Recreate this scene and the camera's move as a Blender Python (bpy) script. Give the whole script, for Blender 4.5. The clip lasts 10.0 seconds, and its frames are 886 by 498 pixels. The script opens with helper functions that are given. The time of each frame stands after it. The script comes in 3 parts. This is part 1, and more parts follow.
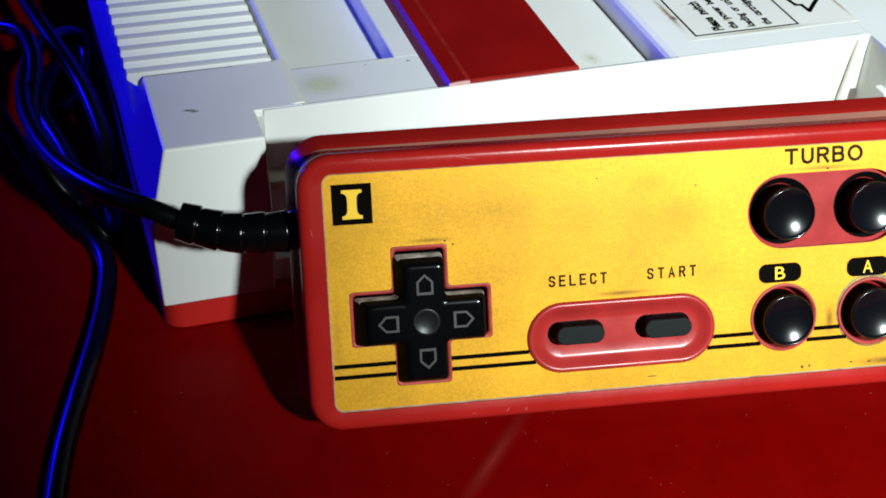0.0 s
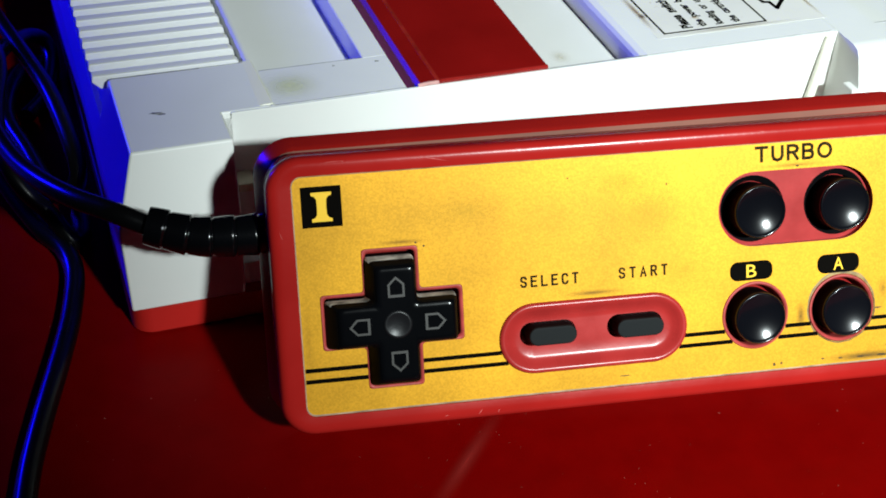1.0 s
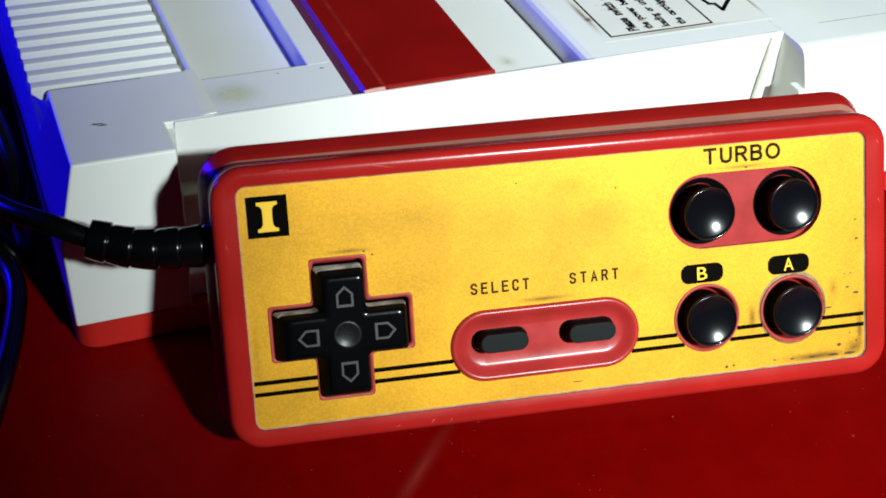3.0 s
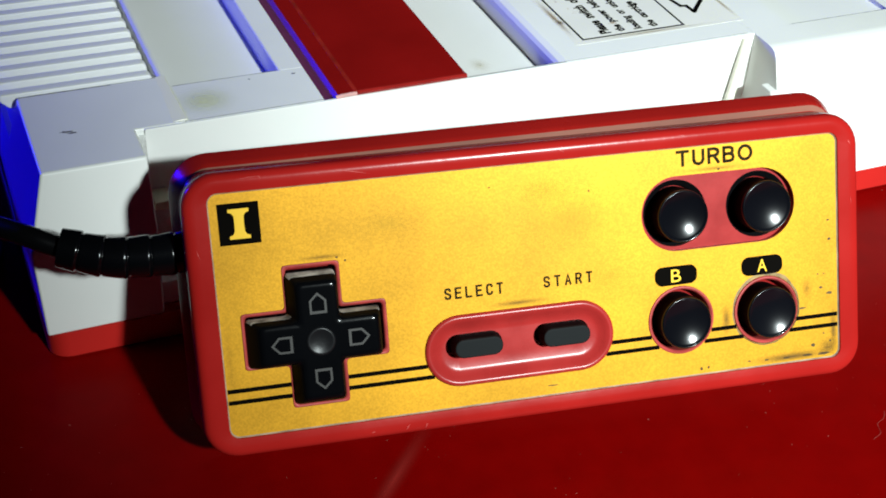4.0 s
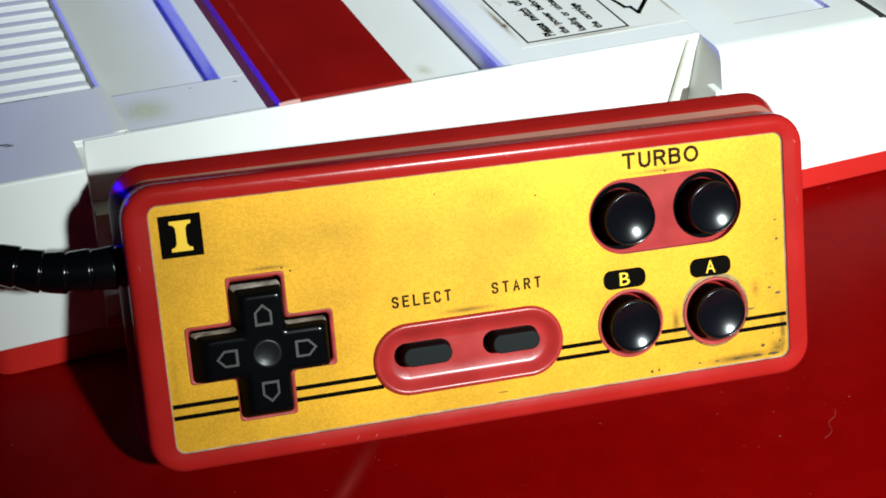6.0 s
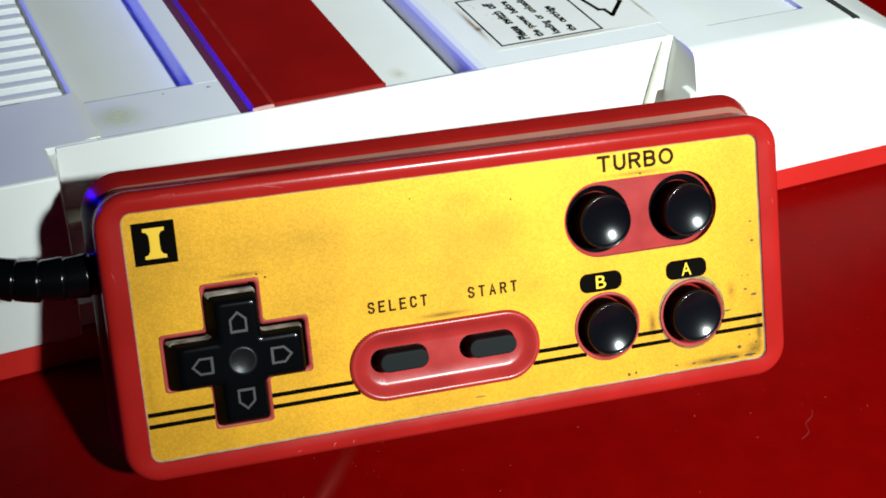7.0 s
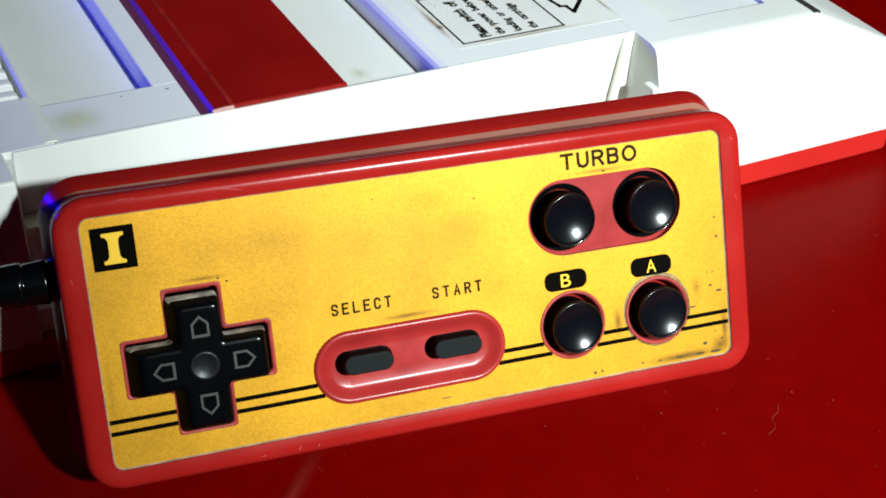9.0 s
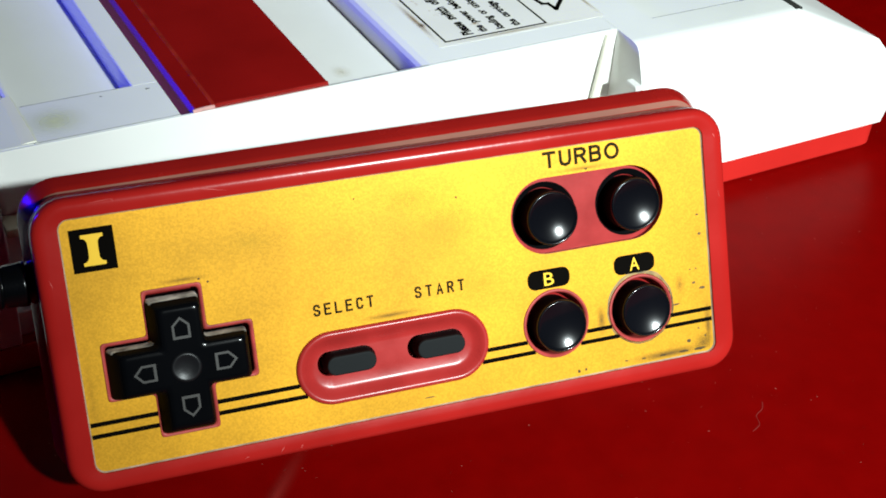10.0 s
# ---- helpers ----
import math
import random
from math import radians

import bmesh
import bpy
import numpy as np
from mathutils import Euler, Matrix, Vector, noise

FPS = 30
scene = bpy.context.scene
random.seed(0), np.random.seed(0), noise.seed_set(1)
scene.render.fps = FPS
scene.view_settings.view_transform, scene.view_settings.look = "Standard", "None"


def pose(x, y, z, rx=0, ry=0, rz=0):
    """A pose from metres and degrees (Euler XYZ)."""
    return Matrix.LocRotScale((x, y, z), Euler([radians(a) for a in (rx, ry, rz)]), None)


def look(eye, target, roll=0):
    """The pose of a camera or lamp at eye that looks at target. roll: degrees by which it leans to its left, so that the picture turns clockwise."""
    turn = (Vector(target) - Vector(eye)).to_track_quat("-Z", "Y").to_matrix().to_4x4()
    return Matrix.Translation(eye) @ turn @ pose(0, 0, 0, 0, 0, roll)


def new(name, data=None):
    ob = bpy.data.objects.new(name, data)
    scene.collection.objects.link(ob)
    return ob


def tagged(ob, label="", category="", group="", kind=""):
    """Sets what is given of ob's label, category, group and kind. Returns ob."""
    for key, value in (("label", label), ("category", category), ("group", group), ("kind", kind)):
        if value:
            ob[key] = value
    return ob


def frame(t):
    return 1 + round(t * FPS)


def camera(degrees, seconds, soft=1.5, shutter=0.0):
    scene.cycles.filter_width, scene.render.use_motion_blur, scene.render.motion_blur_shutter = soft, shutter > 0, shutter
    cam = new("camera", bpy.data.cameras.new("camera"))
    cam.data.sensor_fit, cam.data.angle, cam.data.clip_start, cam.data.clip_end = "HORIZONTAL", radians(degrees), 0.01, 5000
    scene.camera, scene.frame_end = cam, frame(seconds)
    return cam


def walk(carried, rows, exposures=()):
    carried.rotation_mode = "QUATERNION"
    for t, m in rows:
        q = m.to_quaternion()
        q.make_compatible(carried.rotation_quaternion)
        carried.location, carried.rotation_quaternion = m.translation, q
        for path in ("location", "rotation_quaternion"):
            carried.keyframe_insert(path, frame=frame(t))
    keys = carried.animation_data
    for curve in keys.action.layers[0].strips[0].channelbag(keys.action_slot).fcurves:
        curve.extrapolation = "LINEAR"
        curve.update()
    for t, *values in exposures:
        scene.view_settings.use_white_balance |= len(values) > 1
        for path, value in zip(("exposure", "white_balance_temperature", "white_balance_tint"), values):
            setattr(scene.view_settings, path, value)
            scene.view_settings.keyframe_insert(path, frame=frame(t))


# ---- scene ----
cam = camera(36.26, 10.0, soft=1.8)
# seconds, eye in metres, turn in degrees: a hand-held camera that pans slowly and hardly moves
ROWS = [
    (0.0, -0.0114, -0.2116, 0.1772, 53.328, -2.372, -17.886),
    (0.5, -0.0115, -0.2105, 0.1769, 53.316, -2.511, -18.613),
    (1.0, -0.0111, -0.2101, 0.1769, 53.293, -2.629, -19.294),
    (1.5, -0.0108, -0.2093, 0.1763, 53.361, -2.732, -19.890),
    (2.0, -0.0104, -0.2091, 0.1759, 53.469, -2.837, -20.533),
    (2.5, -0.0099, -0.2086, 0.1757, 53.553, -2.910, -20.998),
    (4.0, -0.0086, -0.2076, 0.1753, 53.857, -3.046, -22.662),
    (4.5, -0.0079, -0.2075, 0.1753, 53.912, -3.057, -23.205),
    (5.0, -0.0076, -0.2069, 0.1749, 54.001, -3.106, -23.858),
    (5.5, -0.0069, -0.2063, 0.1747, 54.003, -3.171, -24.366),
    (7.0, -0.0055, -0.2052, 0.1745, 54.237, -3.343, -25.974),
    (7.5, -0.0054, -0.2051, 0.1745, 54.236, -3.429, -26.373),
    (8.0, -0.0051, -0.2045, 0.1742, 54.286, -3.444, -26.774),
    (8.5, -0.0046, -0.2042, 0.1740, 54.231, -3.481, -27.165),
    (9.0, -0.0041, -0.2039, 0.1740, 54.199, -3.491, -27.577),
    (9.5, -0.0036, -0.2036, 0.1739, 54.171, -3.542, -27.866),
    (10.0, -0.0031, -0.2034, 0.1736, 54.161, -3.539, -28.276),
]
walk(cam, [(t, pose(x, y, z, rx, ry, rz)) for t, x, y, z, rx, ry, rz in ROWS])

# ---- light ----
world = bpy.data.worlds.new("dark_room")
world.use_nodes = True
world.node_tree.nodes["Background"].inputs["Color"].default_value = (0.5, 0.55, 0.7, 1)
world.node_tree.nodes["Background"].inputs["Strength"].default_value = 0.002
scene.world = world


def lamp(name, kind, eye, target, energy, colour, size):
    data = bpy.data.lights.new(name, kind)
    data.energy, data.color = energy, colour
    if kind == "AREA":
        data.shape, data.size = "DISK", size
    else:
        data.shadow_soft_size = size
    ob = new(name, data)
    ob.matrix_world = look(eye, target)
    return ob


# a white desk lamp in front, a little to the side, and a blue lamp at the far end
key = lamp("desk_lamp_light", "SPOT", (0.200, -0.840, 0.570), (0.280, -0.03, 0.03), 91, (0.885, 1.0, 0.995), 0.026)
key.data.spot_size, key.data.spot_blend = radians(37.2), 0.81
blue = lamp("blue_lamp_light", "AREA", (-0.205, 0.305, 0.104), (0.04, 0.05, 0.03), 1.25, (0.004, 0.003, 1.0), 0.06)

# ---- materials ----
def material(name, colour, rough=0.4, metal=0.0, vary=0.1, grain=400.0, bump=0.05, coat=0.0, spots=None, speckle=0.0, stain=30.0, spec=0.5):
    """Paint, plastic or metal with stains at one scale and grain at another."""
    m = bpy.data.materials.new(name)
    m.use_nodes = True
    n, k = m.node_tree.nodes, m.node_tree.links
    b = n["Principled BSDF"]
    at = n.new("ShaderNodeTexCoord")
    big = n.new("ShaderNodeTexNoise")
    big.inputs["Scale"].default_value, big.inputs["Detail"].default_value = stain, 5
    fine = n.new("ShaderNodeTexNoise")
    fine.inputs["Scale"].default_value, fine.inputs["Detail"].default_value = grain, 4
    k.new(at.outputs["Object"], big.inputs["Vector"])
    k.new(at.outputs["Object"], fine.inputs["Vector"])
    ramp = n.new("ShaderNodeValToRGB")
    ramp.color_ramp.elements[0].position, ramp.color_ramp.elements[1].position = 0.3, 0.7
    ramp.color_ramp.elements[0].color = (*[c * (1 - vary) for c in colour], 1)
    ramp.color_ramp.elements[1].color = (*[min(1, c * (1 + vary)) for c in colour], 1)
    k.new(big.outputs["Fac"], ramp.inputs["Fac"])
    out = ramp.outputs["Color"]
    if speckle:
        mix = n.new("ShaderNodeMix")
        mix.data_type, mix.blend_type = "RGBA", "MULTIPLY"
        dots = n.new("ShaderNodeValToRGB")
        dots.color_ramp.elements[0].position, dots.color_ramp.elements[1].position = 0.35, 0.65
        dots.color_ramp.elements[0].color = (1 - speckle, 1 - speckle, 1 - 1.3 * speckle, 1)
        k.new(fine.outputs["Fac"], dots.inputs["Fac"])
        mix.inputs["Factor"].default_value = 1
        k.new(out, mix.inputs["A"])
        k.new(dots.outputs["Color"], mix.inputs["B"])
        out = mix.outputs["Result"]
    if spots:
        # small dirt marks
        size, share, dirt = spots
        v = n.new("ShaderNodeTexNoise")
        v.inputs["Scale"].default_value, v.inputs["Detail"].default_value, v.inputs["Roughness"].default_value = size, 8, 0.75
        k.new(at.outputs["Object"], v.inputs["Vector"])
        cut = n.new("ShaderNodeMapRange")
        cut.inputs["From Min"].default_value, cut.inputs["From Max"].default_value = share, share + 0.06
        k.new(v.outputs["Fac"], cut.inputs["Value"])
        mix = n.new("ShaderNodeMix")
        mix.data_type = "RGBA"
        k.new(cut.outputs["Result"], mix.inputs["Factor"])
        k.new(out, mix.inputs["A"])
        mix.inputs["B"].default_value = (*dirt, 1)
        out = mix.outputs["Result"]
    k.new(out, b.inputs["Base Color"])
    r = n.new("ShaderNodeMapRange")
    r.inputs["To Min"].default_value, r.inputs["To Max"].default_value = max(0.02, rough - 0.07), rough + 0.09
    k.new(big.outputs["Fac"], r.inputs["Value"])
    k.new(r.outputs["Result"], b.inputs["Roughness"])
    b.inputs["Metallic"].default_value = metal
    b.inputs["Specular IOR Level"].default_value = spec
    b.inputs["Coat Weight"].default_value = coat
    b.inputs["Coat Roughness"].default_value = 0.12
    if bump:
        bp = n.new("ShaderNodeBump")
        bp.inputs["Strength"].default_value, bp.inputs["Distance"].default_value = bump, 0.0002
        k.new(fine.outputs["Fac"], bp.inputs["Height"])
        k.new(bp.outputs["Normal"], b.inputs["Normal"])
    return m


RED = material("red_plastic", (0.325, 0.011, 0.009), 0.19, spec=0.16, vary=0.10, grain=900, bump=0.06, stain=60)
RED_BACK = material("red_back_plastic", (0.265, 0.009, 0.007), 0.24, spec=0.14, vary=0.10, grain=900, bump=0.06, stain=60)
RED_DARK = material("maroon_plastic", (0.215, 0.005, 0.004), 0.32, spec=0.10, vary=0.12, grain=900, bump=0.05, stain=50)
RED_BASE = material("red_base_plastic", (0.52, 0.016, 0.012), 0.45, vary=0.08, grain=900)
WHITE = material("white_plastic", (0.74, 0.75, 0.725), 0.42, vary=0.04, grain=1200, bump=0.06, spots=(160, 0.73, (0.35, 0.31, 0.22)))
PALE = material("pale_cream_plastic", (0.80, 0.79, 0.66), 0.45, vary=0.06, grain=900, spots=(160, 0.70, (0.40, 0.36, 0.28)))
CREAM = material("yellowed_plastic", (0.66, 0.62, 0.46), 0.5, vary=0.08, grain=900)
GOLD = material("gold_plate", (0.615, 0.305, 0.0175), 0.46, metal=0.28, spec=0.14, vary=0.19, grain=2800, bump=0.06, speckle=0.20, stain=48, spots=(420, 0.745, (0.16, 0.09, 0.02)))
EDGE = material("worn_plate_edge", (0.50, 0.41, 0.34), 0.3, metal=0.3, vary=0.5, grain=1500, stain=250)
INK = material("black_ink", (0.0035, 0.003, 0.0025), 0.5, spec=0.0, vary=0.2, grain=2000)
PRINT = material("brown_black_print", (0.022, 0.015, 0.005), 0.5, spec=0.02, vary=0.5, grain=2500, stain=300)
GOLD_INK = material("gold_print", (0.74, 0.45, 0.03), 0.5, spec=0.2, metal=0.2, vary=0.1, grain=2400)
BLACK = material("black_gloss_plastic", (0.0026, 0.0028, 0.0042), 0.165, spec=0.15, vary=0.2, grain=1200, bump=0.03, coat=0.3)
KEY = material("black_key_plastic", (0.0018, 0.002, 0.0026), 0.14, spec=0.17, vary=0.3, grain=1200, bump=0.03, coat=0.0)
MATT = material("matt_black_plastic", (0.0022, 0.0023, 0.0028), 0.6, spec=0.04, vary=0.3, grain=1200)
RUBBED_DARK = material("rubbed_dark_red_plastic", (0.30, 0.019, 0.018), 0.32, spec=0.14, vary=0.15, grain=1500, stain=200)
SURROUND = material("polished_red_plastic", (0.34, 0.022, 0.020), 0.27, spec=0.3, vary=0.12, grain=1200, stain=150)
PALE_PINK = material("pale_pink_plastic", (0.55, 0.30, 0.28), 0.35, spec=0.3, vary=0.2, grain=900, stain=300)
SATIN = material("rubbed_black_plastic", (0.007, 0.007, 0.008), 0.3, spec=0.2, vary=0.2, grain=1500, bump=0.08)
KEY_RUBBER = material("dark_key_rubber", (0.007, 0.0085, 0.009), 0.6, spec=0.10, vary=0.15, grain=2500, bump=0.10)
RUBBER = material("black_rubber", (0.0018, 0.002, 0.0026), 0.16, spec=0.45, vary=0.15, grain=2500, bump=0.10)
CABLE = material("black_cable", (0.003, 0.003, 0.0035), 0.28, spec=0.17, vary=0.2, grain=1500, bump=0.05)
GREY = material("grey_print", (0.026, 0.024, 0.021), 0.5, vary=0.15, grain=1800)
STICKER = material("aged_sticker", (0.71, 0.70, 0.65), 0.45, spec=0.25, vary=0.07, grain=800, spots=(120, 0.62, (0.38, 0.27, 0.16)))
DIRT = material("dust_in_seam", (0.21, 0.075, 0.05), 0.8, vary=0.3, grain=1500)
TABLE = material("red_lacquer", (0.160, 0.0006, 0.0005), 0.3, spec=0.025, vary=0.08, grain=1200, bump=0.05, stain=160, spots=(900, 0.80, (0.45, 0.22, 0.20)))
SEAM = material("dark_seam", (0.03, 0.03, 0.026), 0.7, spec=0.1, vary=0.4, grain=900)
SEAM_GREY = material("shaded_seam", (0.22, 0.22, 0.22), 0.7, spec=0.1, vary=0.4, grain=900, stain=300)
RED_EDGE = material("polished_maroon", (0.24, 0.012, 0.010), 0.1, spec=0.8, vary=0.2, grain=900, stain=200)
WALL = material("dark_wall", (0.05, 0.05, 0.055), 0.8, vary=0.1, grain=40)


# ---- mesh helpers (millimetres in, metres out) ----
def part(name, bm, mat, parent=None, label="", smooth=35):
    bmesh.ops.recalc_face_normals(bm, faces=bm.faces)
    bmesh.ops.scale(bm, vec=(0.001, 0.001, 0.001), verts=bm.verts)
    me = bpy.data.meshes.new(name)
    bm.to_mesh(me)
    bm.free()
    me.materials.append(mat)
    if smooth:
        me.shade_smooth()
        me.set_sharp_from_angle(angle=radians(smooth))
    ob = new(name, me)
    if smooth:
        wn = ob.modifiers.new("weighted_normal", "WEIGHTED_NORMAL")
        wn.keep_sharp, wn.weight = True, 100
    if parent:
        ob.parent = parent
    return tagged(ob, label)


def loft(loops, caps=(True, True), bm=None):
    """Skin between loops of equally many points."""
    bm = bm or bmesh.new()
    rings = [[bm.verts.new(p) for p in lp] for lp in loops]
    n = len(rings[0])
    for a, b in zip(rings, rings[1:]):
        for i in range(n):
            bm.faces.new((a[i], a[(i + 1) % n], b[(i + 1) % n], b[i]))
    if caps[0]:
        bm.faces.new(rings[0])
    if caps[1]:
        bm.faces.new(rings[-1][::-1])
    return bm


def box(x0, x1, y0, y1, z0, z1, r=0.3, seg=2, bm=None):
    """A block with rounded edges."""
    own = bmesh.new()
    bmesh.ops.create_cube(own, size=1, matrix=Matrix.Translation(((x0 + x1) / 2, (y0 + y1) / 2, (z0 + z1) / 2)) @ Matrix.Diagonal((x1 - x0, y1 - y0, z1 - z0, 1)))
    if r:
        bmesh.ops.bevel(own, geom=list(own.edges), offset=r, segments=seg, affect="EDGES", profile=0.5)
    return join(bm, own)


def join(bm, own):
    if bm is None:
        return own
    me = bpy.data.meshes.new("scrap")
    own.to_mesh(me)
    own.free()
    bm.from_mesh(me)
    bpy.data.meshes.remove(me)
    return bm


def prism(profile, y0, y1, r=0.3, bm=None):
    """A profile in x and z, drawn out from y0 to y1."""
    own = loft([[(x, y0, z) for x, z in profile], [(x, y1, z) for x, z in profile]])
    bmesh.ops.recalc_face_normals(own, faces=own.faces)
    if r:
        bmesh.ops.bevel(own, geom=list(own.edges), offset=r, segments=2, affect="EDGES", profile=0.5)
    return join(bm, own)


def hexa(loops, r=0.5, seg=3):
    bm = loft(loops)
    bmesh.ops.recalc_face_normals(bm, faces=bm.faces)
    if r:
        bmesh.ops.bevel(bm, geom=[e for e in bm.edges if e.calc_face_angle(0) > 0.2], offset=r, segments=seg, affect="EDGES", profile=0.5)
    return bm


def rounded(u0, v0, u1, v1, r, n=6):
    """Outline of a rectangle with round corners."""
    out = []
    for cx, cy, a in ((u1 - r, v0 + r, -90), (u1 - r, v1 - r, 0), (u0 + r, v1 - r, 90), (u0 + r, v0 + r, 180)):
        out += [(cx + r * math.cos(radians(a + 90 * i / n)), cy + r * math.sin(radians(a + 90 * i / n))) for i in range(n + 1)]
    return out


def circle(cx, cy, r, n=40):
    return [(cx + r * math.cos(2 * math.pi * i / n), cy + r * math.sin(2 * math.pi * i / n)) for i in range(n)]


def cross(cx, cy, a, h, r):
    """Outline of a plus sign: arms a wide to each side, h long, with corners rounded by r."""
    pts = [(a, -h), (a, -a), (h, -a), (h, a), (a, a), (a, h), (-a, h), (-a, a), (-h, a), (-h, -a), (-a, -a), (-a, -h)]
    out = []
    for i, p in enumerate(pts):
        p, q, s = Vector(p), Vector(pts[i - 1]), Vector(pts[(i + 1) % 12])
        d, e = (q - p).normalized() * r, (s - p).normalized() * r
        for k in (0.0, 0.33, 0.67, 1.0):
            w = p + d * (1 - k) ** 2 + e * k ** 2
            out.append((cx + w.x, cy + w.y))
    return out


def face(outline, w):
    """An outline in the controller's face at depth w (to the back)."""
    return [(u, w, v) for u, v in outline]


def sheet(outer, holes, w, bm=None):
    """A flat face with holes."""
    bm = bm or bmesh.new()
    edges = []
    for lp in (outer, *holes):
        vs = [bm.verts.new((u, w, v)) for u, v in lp]
        edges += [bm.edges.new((vs[i], vs[(i + 1) % len(vs)])) for i in range(len(vs))]
    bmesh.ops.triangle_fill(bm, use_beauty=True, edges=edges)
    return bm


def wall_of(bm, outline, w0, w1):
    return loft([face(outline, w0), face(outline, w1)], (False, False), bm)


def spline(points, sub=8):
    """A smooth line through points."""
    p = [Vector(q) for q in points]
    p = [2 * p[0] - p[1], *p, 2 * p[-1] - p[-2]]
    out = []
    for a, b, c, d in zip(p, p[1:], p[2:], p[3:]):
        for i in range(sub):
            t = i / sub
            out.append(0.5 * (2 * b + (c - a) * t + (2 * a - 5 * b + 4 * c - d) * t * t + (3 * b - a - 3 * c + d) * t ** 3))
    return out + [p[-2]]


def tube(points, radius, n=12, sub=8):
    """A round cord along points; radius is a number or a function of the way along it in millimetres."""
    line = spline(points, sub)
    loops, side, way = [], Vector((0.3, 0.2, 1)), 0.0
    for i, c in enumerate(line):
        d = (line[min(i + 1, len(line) - 1)] - line[max(i - 1, 0)]).normalized()
        side = (side - d * side.dot(d)).normalized()
        other = d.cross(side)
        way += (c - line[i - 1]).length if i else 0
        r = radius(way) if callable(radius) else radius
        loops.append([c + r * (math.cos(2 * math.pi * k / n) * side + math.sin(2 * math.pi * k / n) * other) for k in range(n)])
    return loft(loops)


def lettering(name, text, m, width, height, mat, parent, label="", thick=0.05, spacing=1.0, bold=0.0):
    """Text as a mesh: its box is width by height millimetres, its lower left corner at the pose m (millimetres)."""
    cu = bpy.data.curves.new(name, "FONT")
    cu.body, cu.size, cu.space_character, cu.offset = text, 1, spacing, bold
    cu.resolution_u = 3
    tmp = bpy.data.objects.new(name, cu)
    scene.collection.objects.link(tmp)
    bpy.context.view_layer.update()
    me = bpy.data.meshes.new_from_object(tmp.evaluated_get(bpy.context.evaluated_depsgraph_get()))
    bpy.data.objects.remove(tmp)
    bm = bmesh.new()
    bm.from_mesh(me)
    bpy.data.meshes.remove(me)
    xs, ys = [v.co.x for v in bm.verts], [v.co.y for v in bm.verts]
    sx, sy = width / (max(xs) - min(xs)), height / (max(ys) - min(ys))
    for v in bm.verts:
        v.co = m @ Vector(((v.co.x - min(xs)) * sx, (v.co.y - min(ys)) * sy, thick))
    return part(name, bm, mat, parent, label, smooth=0)


def flat(name, outline, m, mat, parent, label="", thick=0.05):
    """A thin printed shape in the plane of m."""
    bm = loft([[m @ Vector((x, y, 0)) for x, y in outline], [m @ Vector((x, y, thick)) for x, y in outline]])
    return part(name, bm, mat, parent, label, smooth=0)


# ---- the setting ----
bm = bmesh.new()
box(-900, 1100, -900, 1100, -40, 0, 3, bm=bm)
tagged(part("tabletop", bm, TABLE), "glossy dark red lacquered table surface with fine scratches", "table surface", kind="structure")
for nm, b in (("wall_north", (-900, 1100, 1100, 1140, -40, 1500)), ("wall_south", (-900, 1100, -940, -900, -40, 1500)),
              ("wall_east", (1100, 1140, -940, 1140, -40, 1500)), ("wall_west", (-940, -900, -940, 1140, -40, 1500)), ("ceiling", (-940, 1140, -940, 1140, 1500, 1540))):
    tagged(part(nm, box(*b, r=0), WALL, smooth=0), "plain dark wall of an unlit room", "wall" if nm != "ceiling" else "ceiling", kind="structure")


# ---- the console ----
def thing(name, label, category, m=Matrix()):
    ob = new(name)
    ob.empty_display_size = 0.01
    ob.matrix_world = m
    return tagged(ob, label, category)


TOP = 40.0
console = thing("game_console", "yellowed white plastic game console with maroon panel and red base", "game console")
part("base", loft([[(x, y, z) for x, y in rounded(6.5 + i, 0.2 + i, 244 - i, 150 - i, 4)] for i, z in ((0.6, 0), (0.1, 0.6), (0, 6.4))]), RED_BASE, console, "red plastic base")
part("main_body", prism([(6.4, 6.4), (5.9, 26), (7.4, 31), (166, 31), (240, 16), (240, 6.4)], 14.3, 150, 0.4), WHITE, console)
part("corner_block", hexa([[(6.6, 0.3, 6.4), (29, 0.3, 6.4), (29, 33, 6.4), (6.6, 33, 6.4)], [(5.8, 0, 26), (29, 0, 26), (29, 33, 26), (5.8, 33, 26)],
                           [(9.8, 4.6, TOP), (29, 4.6, TOP), (29, 33, TOP), (9.8, 33, TOP)]], 0.5), WHITE, console)
side = [(14.5, 30), (14.5, 39.5), (14.58, 39.8), (14.72, 39.93), (14.95, TOP - 0.012), (33.0, TOP - 0.012), (33.0, 30)]
part("corner_ledge", loft([[(x, y, z) for y, z in side] for x in (28.0, 38.6)]), WHITE, console)
part("yellowed_edge", hexa([[(35.6, 15.2, 39.9), (39.3, 15.2, 39.9), (38.9, 33.4, 39.9), (36.4, 33.4, 39.9)], [(37.6, 15.3, 40.14), (39.1, 15.3, 40.14), (38.7, 33.2, 40.14), (37.6, 33.2, 40.14)]], 0.06), PALE, console, "yellowed raised edge strip")
part("cradle_lip", hexa([[(28.8, 8.0, 12), (30.8, 11.5, 12), (30.8, 14.4, 12), (28.8, 14.4, 12)], [(28.8, 6.0, 38.2), (29.8, 11.5, 38.6), (30.8, 14.4, 38.8), (28.8, 14.4, 38.8)]], 0.3), WHITE, console)
